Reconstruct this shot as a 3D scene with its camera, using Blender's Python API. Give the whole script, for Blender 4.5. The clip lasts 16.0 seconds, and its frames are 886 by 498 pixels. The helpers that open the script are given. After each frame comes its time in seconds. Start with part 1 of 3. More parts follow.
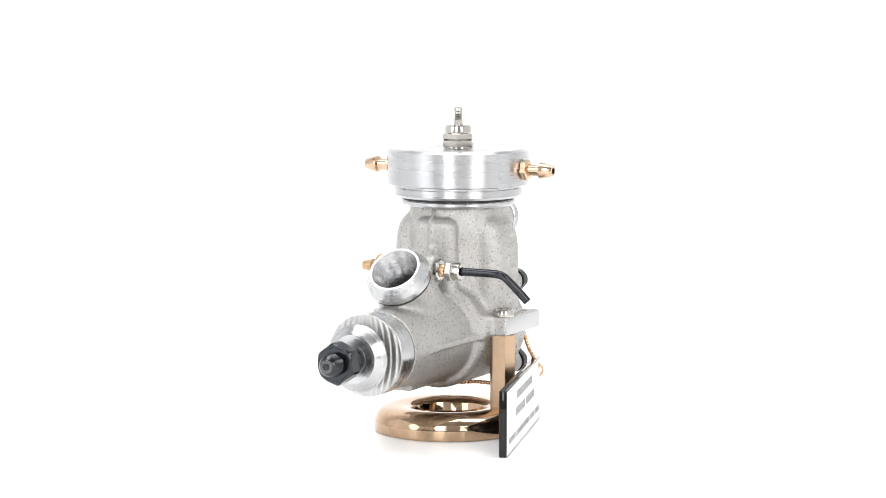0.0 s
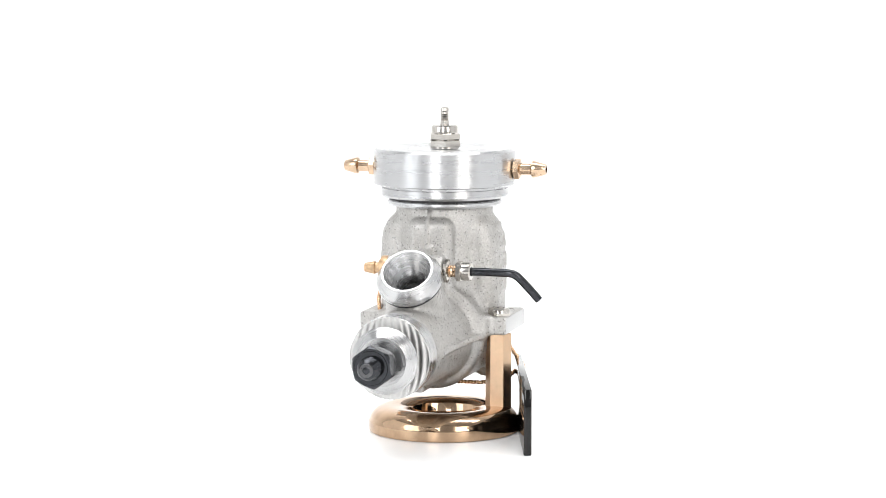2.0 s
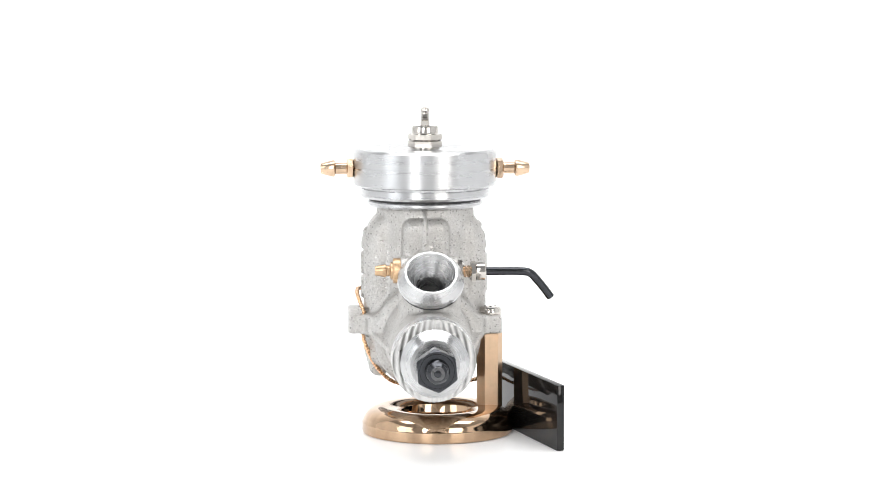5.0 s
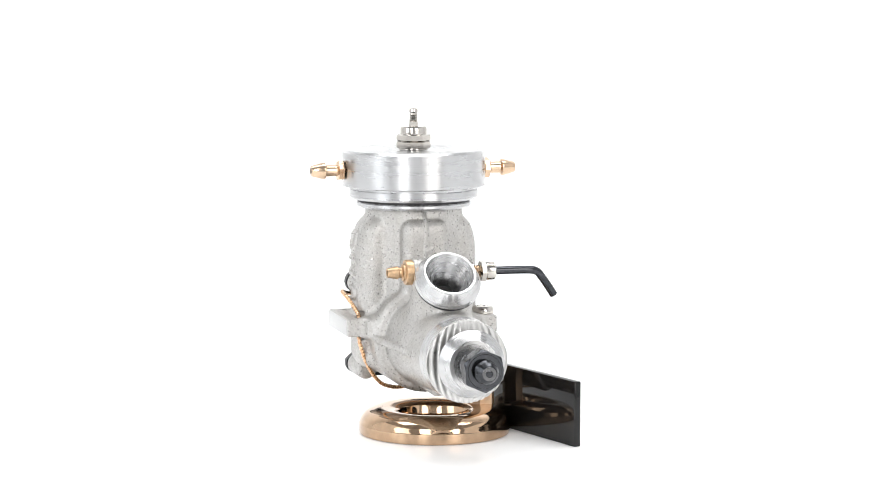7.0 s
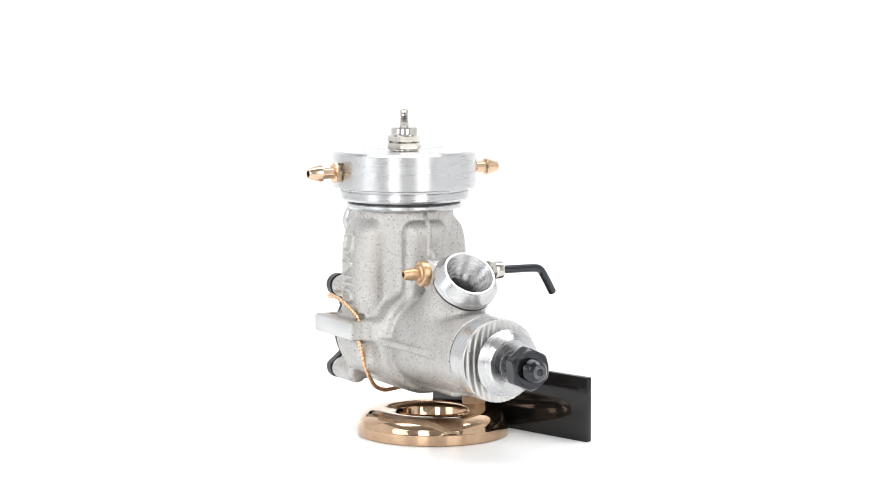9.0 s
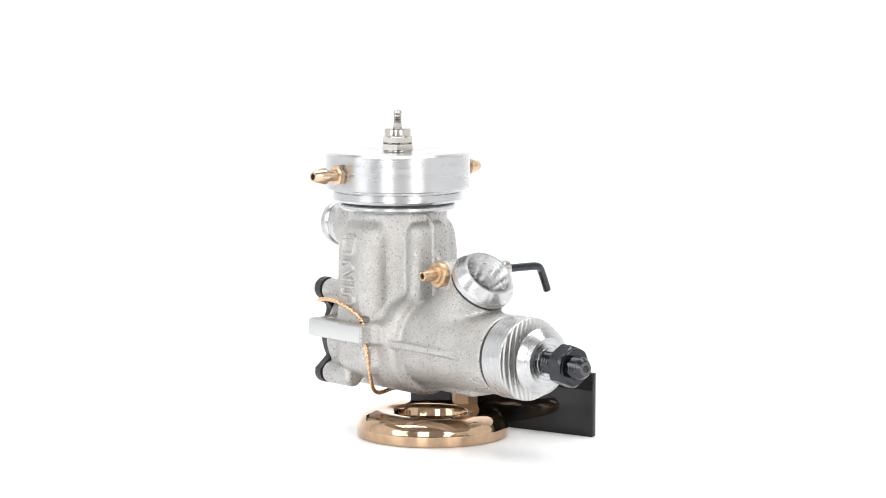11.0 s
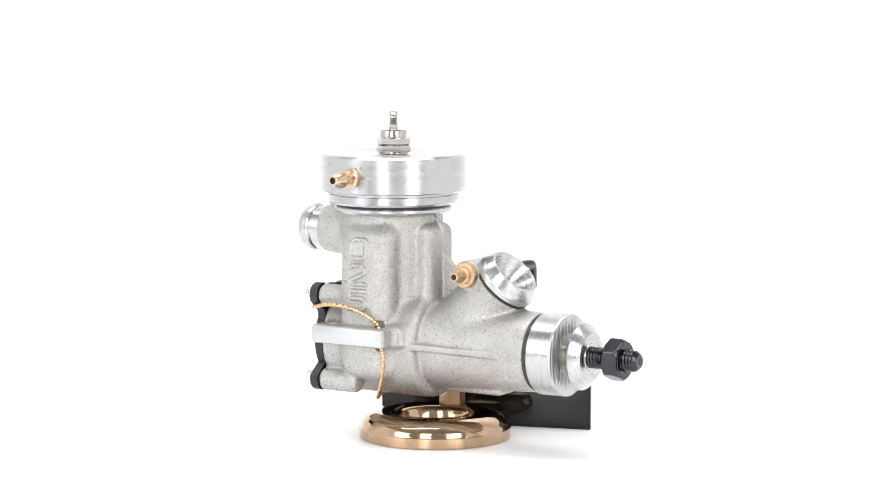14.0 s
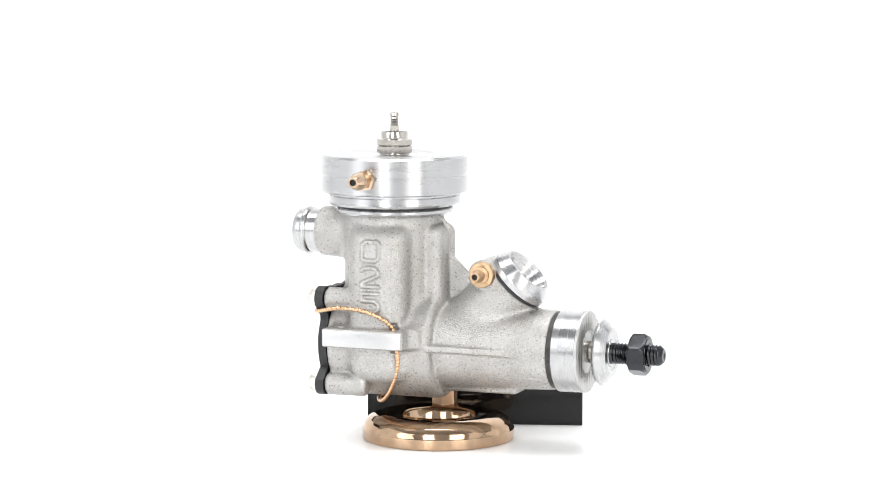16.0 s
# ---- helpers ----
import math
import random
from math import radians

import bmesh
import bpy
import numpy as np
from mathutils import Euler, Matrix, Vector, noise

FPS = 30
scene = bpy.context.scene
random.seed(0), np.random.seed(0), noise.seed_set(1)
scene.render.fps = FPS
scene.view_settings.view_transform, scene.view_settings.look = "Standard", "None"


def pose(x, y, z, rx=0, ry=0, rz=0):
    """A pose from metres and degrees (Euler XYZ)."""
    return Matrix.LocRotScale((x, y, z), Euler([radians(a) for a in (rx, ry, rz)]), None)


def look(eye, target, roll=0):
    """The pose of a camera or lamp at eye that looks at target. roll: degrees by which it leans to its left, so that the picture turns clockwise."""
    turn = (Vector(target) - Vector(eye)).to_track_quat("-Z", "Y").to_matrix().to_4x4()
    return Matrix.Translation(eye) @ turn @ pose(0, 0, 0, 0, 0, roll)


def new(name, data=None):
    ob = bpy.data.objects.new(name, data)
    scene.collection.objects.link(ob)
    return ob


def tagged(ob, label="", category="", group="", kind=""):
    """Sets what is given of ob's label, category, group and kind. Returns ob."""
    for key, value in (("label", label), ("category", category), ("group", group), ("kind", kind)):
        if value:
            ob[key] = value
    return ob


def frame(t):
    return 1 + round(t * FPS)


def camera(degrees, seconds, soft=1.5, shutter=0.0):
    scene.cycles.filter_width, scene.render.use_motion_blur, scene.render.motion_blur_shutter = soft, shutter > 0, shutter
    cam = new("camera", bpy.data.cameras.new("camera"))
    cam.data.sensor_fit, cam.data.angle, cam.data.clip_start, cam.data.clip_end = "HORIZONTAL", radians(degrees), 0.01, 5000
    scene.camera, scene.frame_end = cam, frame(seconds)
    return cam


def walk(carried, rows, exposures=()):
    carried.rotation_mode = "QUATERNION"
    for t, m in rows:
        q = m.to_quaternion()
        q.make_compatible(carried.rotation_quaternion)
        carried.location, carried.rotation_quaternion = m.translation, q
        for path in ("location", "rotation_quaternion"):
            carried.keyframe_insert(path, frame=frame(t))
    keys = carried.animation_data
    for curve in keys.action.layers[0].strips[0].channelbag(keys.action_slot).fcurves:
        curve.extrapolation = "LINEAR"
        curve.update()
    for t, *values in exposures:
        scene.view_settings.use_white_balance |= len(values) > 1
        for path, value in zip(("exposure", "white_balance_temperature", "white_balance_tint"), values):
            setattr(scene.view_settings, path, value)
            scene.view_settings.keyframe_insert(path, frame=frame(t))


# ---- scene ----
# Lengths of the things are in millimetres in the engine's own frame: x along the crankshaft towards the
# propeller nut, y towards the needle valve, z up, origin under the cylinder's axis.
MM = 0.001
AXIS = Vector((16.72, 10.25, 0.4))      # the turntable's axis
FOOT = 0.9                              # height of the table's top
LEVEL = (FOOT - AXIS.z) * MM

cam = camera(19.58, 16.0, soft=0.9)
EYE = (0.0, -0.7044, 0.1329)
VIEW = look(EYE, (EYE[0] - 0.00846, EYE[1] + 0.9935, EYE[2] - 0.11377))
walk(cam, [(0.0, VIEW), (16.0, VIEW)], exposures=[(0.0, 0.53), (16.0, 0.53)])


def heading(t):
    """The turntable's turn in degrees at t seconds."""
    u = (t - 8.0) / 8.0
    return -68.22 + 49.56 * u - 0.05 * (u * u - 0.3) - 1.68 * u ** 3


# ---- light: even white surround, soft lamps by the camera and each side, added fills ----
world = bpy.data.worlds.new("world")
world.use_nodes = True
scene.world = world
wn = world.node_tree.nodes
wn["Background"].inputs[0].default_value = (0.97, 0.985, 1.0, 1)
wn["Background"].inputs[1].default_value = 0.80


def area_lamp(name, eye, target, size_x, size_y, watts, colour):
    data = bpy.data.lights.new(name, "AREA")
    data.shape, data.size, data.size_y, data.energy, data.color = "RECTANGLE", size_x, size_y, watts, colour
    ob = new(name, data)
    ob.matrix_world = look(eye, target)
    return tagged(ob, "unseen rectangular studio softbox lamp", "lamp", "", "structure")


area_lamp("softbox_strip", (-0.36, -1.30, 0.62), (0, 0, 0.06), 0.36, 1.0, 5.2, (1.0, 1.0, 1.0))
area_lamp("softbox_key", (0.75, -1.22, 0.62), (0, 0, 0.06), 0.55, 1.0, 5.8, (1.0, 0.97, 0.93))
area_lamp("softbox_left", (-1.15, -0.80, 0.60), (0, 0, 0.06), 0.6, 0.9, 3.2, (0.93, 0.97, 1.0))
# strip added overhead to whiten the table; it also streaks the brass
area_lamp("added_fill_top", (0.0, 0.05, 1.5), (0, 0.0, 0.0), 1.8, 0.5, 13.0, (1.0, 1.0, 1.0))
# unseen lamp added only to whiten the backdrop
area_lamp("added_fill_back", (0.0, 0.45, 1.5), (0, 0.85, 0.1), 1.8, 0.3, 0.7, (1.0, 1.0, 1.0))


# ---- materials ----
def material(name, base, rough, metal=0.0):
    m = bpy.data.materials.new(name)
    m.use_nodes = True
    nt = m.node_tree
    b = nt.nodes["Principled BSDF"]
    b.inputs["Base Color"].default_value = (*base, 1)
    b.inputs["Roughness"].default_value = rough
    b.inputs["Metallic"].default_value = metal
    return m, nt, b


def coords(nt, scale=(1000, 1000, 1000)):
    tc = nt.nodes.new("ShaderNodeTexCoord")
    mp = nt.nodes.new("ShaderNodeMapping")
    mp.inputs["Scale"].default_value = scale
    nt.links.new(tc.outputs["Object"], mp.inputs["Vector"])
    return mp.outputs["Vector"]


def noise_tex(nt, vec, scale, detail=3.0, rough=0.5):
    n = nt.nodes.new("ShaderNodeTexNoise")
    n.inputs["Scale"].default_value, n.inputs["Detail"].default_value = scale, detail
    n.inputs["Roughness"].default_value = rough
    nt.links.new(vec, n.inputs["Vector"])
    return n.outputs["Fac"]


def ramp(nt, fac, a, b, p0=0.3, p1=0.7):
    r = nt.nodes.new("ShaderNodeValToRGB")
    e = r.color_ramp.elements
    e[0].position, e[1].position = p0, p1
    e[0].color, e[1].color = (*a, 1), (*b, 1)
    nt.links.new(fac, r.inputs["Fac"])
    return r.outputs["Color"]


def grade(nt, fac, lo, hi, p0=0.3, p1=0.7):
    r = nt.nodes.new("ShaderNodeMapRange")
    r.inputs["From Min"].default_value, r.inputs["From Max"].default_value = p0, p1
    r.inputs["To Min"].default_value, r.inputs["To Max"].default_value = lo, hi
    nt.links.new(fac, r.inputs["Value"])
    return r.outputs["Result"]


def bump(nt, b, height, dist, strength=1.0, below=None, sunk=False):
    n = nt.nodes.new("ShaderNodeBump")
    n.invert = sunk
    n.inputs["Distance"].default_value, n.inputs["Strength"].default_value = dist, strength
    nt.links.new(height, n.inputs["Height"])
    if below:
        nt.links.new(below, n.inputs["Normal"])
    nt.links.new(n.outputs["Normal"], b.inputs["Normal"])
    return n.outputs["Normal"]


def cast_metal():
    """Grit-blasted casting: sand grains, each with its own sheen, on a gently uneven skin."""
    m, nt, b = material("cast_aluminium", (0.5, 0.5, 0.49), 0.5, 0.62)
    v = coords(nt)
    coarse = noise_tex(nt, v, 0.13, 4.0, 0.55)
    grain = nt.nodes.new("ShaderNodeTexVoronoi")
    grain.inputs["Scale"].default_value = 2.7
    nt.links.new(v, grain.inputs["Vector"])
    fine = noise_tex(nt, v, 2.8, 3.0, 0.6)
    sheen = nt.nodes.new("ShaderNodeSeparateColor")
    nt.links.new(grain.outputs["Color"], sheen.inputs["Color"])
    mix = nt.nodes.new("ShaderNodeMix")
    mix.data_type, mix.blend_type = "RGBA", "MULTIPLY"
    mix.inputs["Factor"].default_value = 1.0
    nt.links.new(ramp(nt, coarse, (0.432, 0.421, 0.403), (0.518, 0.51, 0.497), 0.3, 0.7), mix.inputs["A"])
    nt.links.new(ramp(nt, sheen.outputs["Red"], (0.80, 0.79, 0.78), (1.05, 1.05, 1.05), 0.0, 1.0), mix.inputs["B"])
    nt.links.new(mix.outputs["Result"], b.inputs["Base Color"])
    nt.links.new(grade(nt, sheen.outputs["Green"], 0.58, 0.26, 0.0, 1.0), b.inputs["Roughness"])
    first = bump(nt, b, coarse, 0.0002, 0.3)
    second = bump(nt, b, grain.outputs["Distance"], 0.00013, 0.6, first, True)
    bump(nt, b, fine, 0.00014, 0.45, second)
    return m


def turned_metal(name, base, rough=0.2, depth=0.00003):
    """Lathe-turned metal: fine rings round the part's own z axis."""
    m, nt, b = material(name, base, rough, 1.0)
    tc = nt.nodes.new("ShaderNodeTexCoord")
    sep, flat, comb = nt.nodes.new("ShaderNodeSeparateXYZ"), nt.nodes.new("ShaderNodeVectorMath"), nt.nodes.new("ShaderNodeCombineXYZ")
    flat.operation = "MULTIPLY"
    flat.inputs[1].default_value = (1, 1, 0)
    size = nt.nodes.new("ShaderNodeVectorMath")
    size.operation = "LENGTH"
    nt.links.new(tc.outputs["Object"], sep.inputs["Vector"])
    nt.links.new(tc.outputs["Object"], flat.inputs[0])
    nt.links.new(flat.outputs["Vector"], size.inputs[0])
    nt.links.new(size.outputs["Value"], comb.inputs["X"])
    nt.links.new(sep.outputs["Z"], comb.inputs["Z"])
    rings = noise_tex(nt, comb.outputs["Vector"], 6000.0, 2.0, 0.6)
    bands = noise_tex(nt, comb.outputs["Vector"], 700.0, 2.0, 0.5)
    patch = noise_tex(nt, coords(nt), 0.12, 3.0)
    lo = tuple(0.95 * c for c in base)
    nt.links.new(ramp(nt, rings, lo, base, 0.3, 0.65), b.inputs["Base Color"])
    mixed = nt.nodes.new("ShaderNodeMath")
    mixed.operation = "ADD"
    nt.links.new(grade(nt, patch, rough * 0.45, rough * 0.6), mixed.inputs[0])
    nt.links.new(grade(nt, bands, rough * 0.35, rough * 0.6), mixed.inputs[1])
    nt.links.new(mixed.outputs["Value"], b.inputs["Roughness"])
    b.inputs["Anisotropic"].default_value = 0.75
    b.inputs["Anisotropic Rotation"].default_value = 0.25
    tan = nt.nodes.new("ShaderNodeTangent")
    tan.direction_type, tan.axis = "RADIAL", "Z"
    nt.links.new(tan.outputs["Tangent"], b.inputs["Tangent"])
    bump(nt, b, rings, depth, 0.08)
    return m


def polished(name, base, rough, lo=0.8):
    m, nt, b = material(name, base, rough, 1.0)
    patch = noise_tex(nt, coords(nt), 0.35, 4.0)
    grain = noise_tex(nt, coords(nt, (4000, 4000, 700)), 1.0, 2.0)
    nt.links.new(ramp(nt, patch, tuple(lo * c for c in base), base), b.inputs["Base Color"])
    nt.links.new(grade(nt, patch, rough * 0.7, rough * 1.5), b.inputs["Roughness"])
    bump(nt, b, grain, 0.00001, 0.4)
    return m


def dull(name, base, rough, metal=0.0, dist=0.00004, lo=0.7, hi=1.2):
    m, nt, b = material(name, base, rough, metal)
    n = noise_tex(nt, coords(nt), 0.9, 4.0)
    nt.links.new(ramp(nt, n, tuple(lo * c for c in base), tuple(min(1, hi * c) for c in base)), b.inputs["Base Color"])
    nt.links.new(grade(nt, n, rough * 0.8, min(1, rough * 1.3)), b.inputs["Roughness"])
    bump(nt, b, n, dist, 0.5)
    return m


def table_white():
    m, nt, b = material("white_table", (0.92, 0.92, 0.92), 0.3)
    n = noise_tex(nt, coords(nt, (60, 60, 60)), 1.0, 5.0)
    nt.links.new(ramp(nt, n, (0.952, 0.952, 0.952), (0.956, 0.956, 0.956)), b.inputs["Base Color"])
    nt.links.new(grade(nt, n, 0.30, 0.33), b.inputs["Roughness"])
    return m


CAST = cast_metal()
TURNED = turned_metal("turned_aluminium", (0.51, 0.512, 0.518), 0.28)
BELL = turned_metal("bright_turned_aluminium", (0.53, 0.53, 0.533), 0.27)
BRASS = polished("polished_brass", (0.58, 0.40, 0.262), 0.07)
SATIN = polished("satin_brass", (0.65, 0.465, 0.315), 0.4)
BRASS_FIT = polished("brass_fitting", (0.68, 0.50, 0.35), 0.2)
GOLD_DULL = dull("matt_brass", (0.56, 0.385, 0.235), 0.38, 1.0)
NICKEL = polished("nickel_plate", (0.58, 0.55, 0.51), 0.12)
STEEL_BLACK = dull("blackened_steel", (0.05, 0.052, 0.057), 0.17, 0.95, 0.000008, 0.85, 1.1)
RUBBER = dull("black_rubber", (0.018, 0.018, 0.019), 0.45)
PLASTIC = dull("black_gloss_plastic", (0.008, 0.0075, 0.0075), 0.05, 0.0, 0.000003)
PLASTIC.node_tree.nodes["Principled BSDF"].inputs["Specular IOR Level"].default_value = 0.34
FACE_WHITE = dull("engraved_face", (0.84, 0.81, 0.82), 0.35, 0.0, 0.00001, 0.95, 1.02)
INK = dull("dark_ink", (0.26, 0.25, 0.25), 0.5)
CHAIN = dull("copper_chain", (0.78, 0.50, 0.30), 0.25, 1.0)
ZINC = dull("bright_bolt", (0.78, 0.74, 0.68), 0.3, 1.0)
# dark grey that carries the shade of the gap behind the drive washer
GAP_SHADE = dull("gap_shade_grey", (0.07, 0.068, 0.066), 0.45, 0.8)
TIP = dull("bare_steel", (0.12, 0.12, 0.124), 0.3, 1.0)
# near-black colour in place of the shade inside holes and slots
HOLE_SHADE = dull("hole_shade", (0.02, 0.02, 0.02), 0.6)
MILLED = dull("milled_aluminium", (0.58, 0.58, 0.58), 0.34, 1.0, 0.00001, 0.95, 1.02)
GROOVED = dull("grooved_aluminium", (0.54, 0.535, 0.525), 0.34, 1.0, 0.00001, 0.92, 1.03)
TABLE = table_white()
# grey of the added wall and ceiling, tuned to the metal's dark reflections
UNSEEN_GREY = dull("unseen_surround_grey", (0.45, 0.45, 0.455), 0.8)


# ---- mesh helpers ----
def unseen_wall():
    """An unseen grey wall with its thickness, added behind the camera to darken reflections."""
    bm = bmesh.new()
    bmesh.ops.create_cube(bm, size=1.0)
    for w in bm.verts:
        w.co = Vector((w.co.x * 5.2, -2.1 + w.co.y * 0.12, 1.3 + w.co.z * 2.6))
    mesh = bpy.data.meshes.new("reflection_wall")
    bm.to_mesh(mesh), bm.free()
    mesh.materials.append(UNSEEN_GREY)
    return tagged(new("reflection_wall", mesh), "unseen plain grey wall added to darken reflections", "wall", "", "structure")


def unseen_ceiling():
    """An unseen grey slab with its thickness, added over the table to darken upward reflections."""
    bm = bmesh.new()
    bmesh.ops.create_cube(bm, size=1.0)
    for w in bm.verts:
        w.co = Vector((w.co.x * 5.2, -0.55 + w.co.y * 3.22, 2.66 + w.co.z * 0.12))
    mesh = bpy.data.meshes.new("ceiling")
    bm.to_mesh(mesh), bm.free()
    mesh.materials.append(UNSEEN_GREY)
    return tagged(new("ceiling", mesh), "unseen plain grey ceiling added to darken reflections", "ceiling", "", "structure")


def thing(name, label, category, group=""):
    ob = new(name)
    ob.empty_display_size = 0.01
    return tagged(ob, label, category, group)


def part(name, bm, mat, parent, label="", smooth=True, keep=35.0):
    """Links a bmesh, drawn in millimetres in the engine's frame, as one mesh under a thing or a part."""
    bmesh.ops.recalc_face_normals(bm, faces=bm.faces)
    shift = -AXIS
    for vert in bm.verts:
        vert.co = (vert.co + shift) * MM
    if smooth:
        for face in bm.faces:
            face.smooth = True
        for e in bm.edges:
            if len(e.link_faces) == 2 and e.calc_face_angle(0) > radians(keep):
                e.smooth = False
    mesh = bpy.data.meshes.new(name)
    bm.to_mesh(mesh)
    bm.free()
    mesh.materials.append(mat)
    ob = new(name, mesh)
    ob.parent = parent
    if label:
        tagged(ob, label)
    return ob


def part_at(name, bm, mat, parent, origin, axis, label=""):
    """A part drawn along its own z axis, which is then laid along an axis of the engine's frame."""
    for vert in bm.verts:
        vert.co += AXIS
    ob = part(name, bm, mat, parent, label)
    ob.matrix_local = frame_of((Vector(origin) - AXIS) * MM, axis)
    return ob


def frame_of(origin, axis):
    """A matrix that takes z to the axis at the origin."""
    return Matrix.Translation(origin) @ Vector(axis).normalized().to_track_quat("Z", "Y").to_matrix().to_4x4()


def lathe(profile, origin=(0, 0, 0), axis=(0, 0, 1), seg=72, turn=0.0, bm=None, closed=False):
    """Turns (radius, distance along the axis) pairs round the axis. closed: the profile is a loop (a ring with a hole)."""
    bm = bm or bmesh.new()
    m = frame_of(origin, axis)
    rows = []
    for r, s in profile:
        if r < 1e-6:
            rows.append([bm.verts.new(m @ Vector((0, 0, s)))])
        else:
            rows.append([bm.verts.new(m @ Vector((r * math.cos(2 * math.pi * i / seg + turn), r * math.sin(2 * math.pi * i / seg + turn), s)))
                         for i in range(seg)])
    pairs = list(zip(rows, rows[1:])) + ([(rows[-1], rows[0])] if closed else [])
    for a, b in pairs:
        for i in range(seg):
            j = (i + 1) % seg
            loop = [a[i % len(a)], a[j % len(a)], b[j % len(b)], b[i % len(b)]]
            loop = [w for k, w in enumerate(loop) if w not in loop[:k]]
            if len(loop) > 2:
                bm.faces.new(loop)
    if not closed:
        for row in (rows[0], rows[-1]):
            if len(row) > 2:
                bm.faces.new(row)
    return bm


def hexagon(r, s0, s1, origin, axis, turn=0.0, bevel=0.35, bm=None):
    """A hexagon bar with chamfered corners; r: to its corners."""
    return lathe([(r - bevel * 1.6, s0), (r, s0 + bevel), (r, s1 - bevel), (r - bevel * 1.6, s1)], origin, axis, 6, turn, bm)


def box(lo, hi, bevel=0.3, bm=None):
    bm = bm or bmesh.new()
    made = bmesh.ops.create_cube(bm, size=1.0)
    lo, hi = Vector(lo), Vector(hi)
    for w in made["verts"]:
        w.co = Vector(((lo[i] + hi[i]) / 2 + w.co[i] * (hi[i] - lo[i]) for i in range(3)))
    if bevel:
        edges = list({e for w in made["verts"] for e in w.link_edges})
        bmesh.ops.bevel(bm, geom=edges, offset=bevel, segments=2, affect="EDGES", profile=0.5)
    return bm


def tube(points, r, seg=16, bm=None):
    """A round bar along points, capped."""
    bm = bm or bmesh.new()
    pts = [Vector(p) for p in points]
    rows, up = [], None
    for i, p in enumerate(pts):
        d = (pts[min(i + 1, len(pts) - 1)] - pts[max(i - 1, 0)]).normalized()
        side = d.orthogonal().normalized() if up is None else (up - d * up.dot(d)).normalized()
        up = side
        other = d.cross(side)
        rows.append([bm.verts.new(p + r * (math.cos(2 * math.pi * k / seg) * side + math.sin(2 * math.pi * k / seg) * other)) for k in range(seg)])
    for a, b in zip(rows, rows[1:]):
        for k in range(seg):
            bm.faces.new((a[k], a[(k + 1) % seg], b[(k + 1) % seg], b[k]))
    bm.faces.new(rows[0]), bm.faces.new(rows[-1])
    return bm


def thread(r, depth, pitch, s0, s1, origin, axis, seg=32, tip=0.0):
    """A screw thread; tip: length of the chamfer at its end."""
    bm = bmesh.new()
    m = frame_of(origin, axis)
    n = int((s1 - s0) / (pitch / 6))
    rows = []
    for j in range(n + 1):
        s = s0 + (s1 - s0) * j / n
        cut = max(0.0, (s - (s1 - tip)) / tip) * 0.35 * r if tip else 0.0
        row = []
        for i in range(seg):
            a = 2 * math.pi * i / seg
            w = abs(((s / pitch - a / (2 * math.pi)) % 1.0) * 2 - 1)
            q = min(r - depth * w, r - cut)
            row.append(bm.verts.new(m @ Vector((q * math.cos(a), q * math.sin(a), s))))
        rows.append(row)
    for a, b in zip(rows, rows[1:]):
        for i in range(seg):
            bm.faces.new((a[i], a[(i + 1) % seg], b[(i + 1) % seg], b[i]))
    bm.faces.new(rows[0]), bm.faces.new(rows[-1])
    return bm


def curve_points(knots, step):
    """Points at even steps on a smooth line through the knots."""
    k = [Vector(p) for p in knots]
    k = [2 * k[0] - k[1]] + k + [2 * k[-1] - k[-2]]
    fine = []
    for a, b, c, d in zip(k, k[1:], k[2:], k[3:]):
        for i in range(40):
            u = i / 40
            fine.append(0.5 * (2 * b + (c - a) * u + (2 * a - 5 * b + 4 * c - d) * u * u + (3 * b - a - 3 * c + d) * u ** 3))
    fine.append(k[-2])
    out, run = [fine[0]], 0.0
    for p, q in zip(fine, fine[1:]):
        run += (q - p).length
        if run >= step:
            out.append(q)
            run = 0.0
    return out


# ---- the setting: white table and sweep ----
def sweep():
    """One white sheet: a flat table that curves up behind into a wall."""
    bm = bmesh.new()
    line = [(-2.04, LEVEL), (0.55, LEVEL)]
    for i in range(1, 17):
        a = math.pi / 2 * i / 16
        line.append((0.55 + 0.45 * math.sin(a), LEVEL + 0.45 * (1 - math.cos(a))))
    line.append((1.0, 2.2))
    rows = [[bm.verts.new((x, y, z)) for y, z in line] for x in (-2.6, 2.6)]
    for i in range(len(line) - 1):
        bm.faces.new((rows[0][i], rows[1][i], rows[1][i + 1], rows[0][i + 1]))
    for face in bm.faces:
        face.smooth = True
    mesh = bpy.data.meshes.new("ground")
    bm.to_mesh(mesh), bm.free()
    mesh.materials.append(TABLE)
    return tagged(new("ground", mesh), "seamless glossy white photo table and backdrop", "backdrop", "", "structure")


sweep()
unseen_wall()
unseen_ceiling()


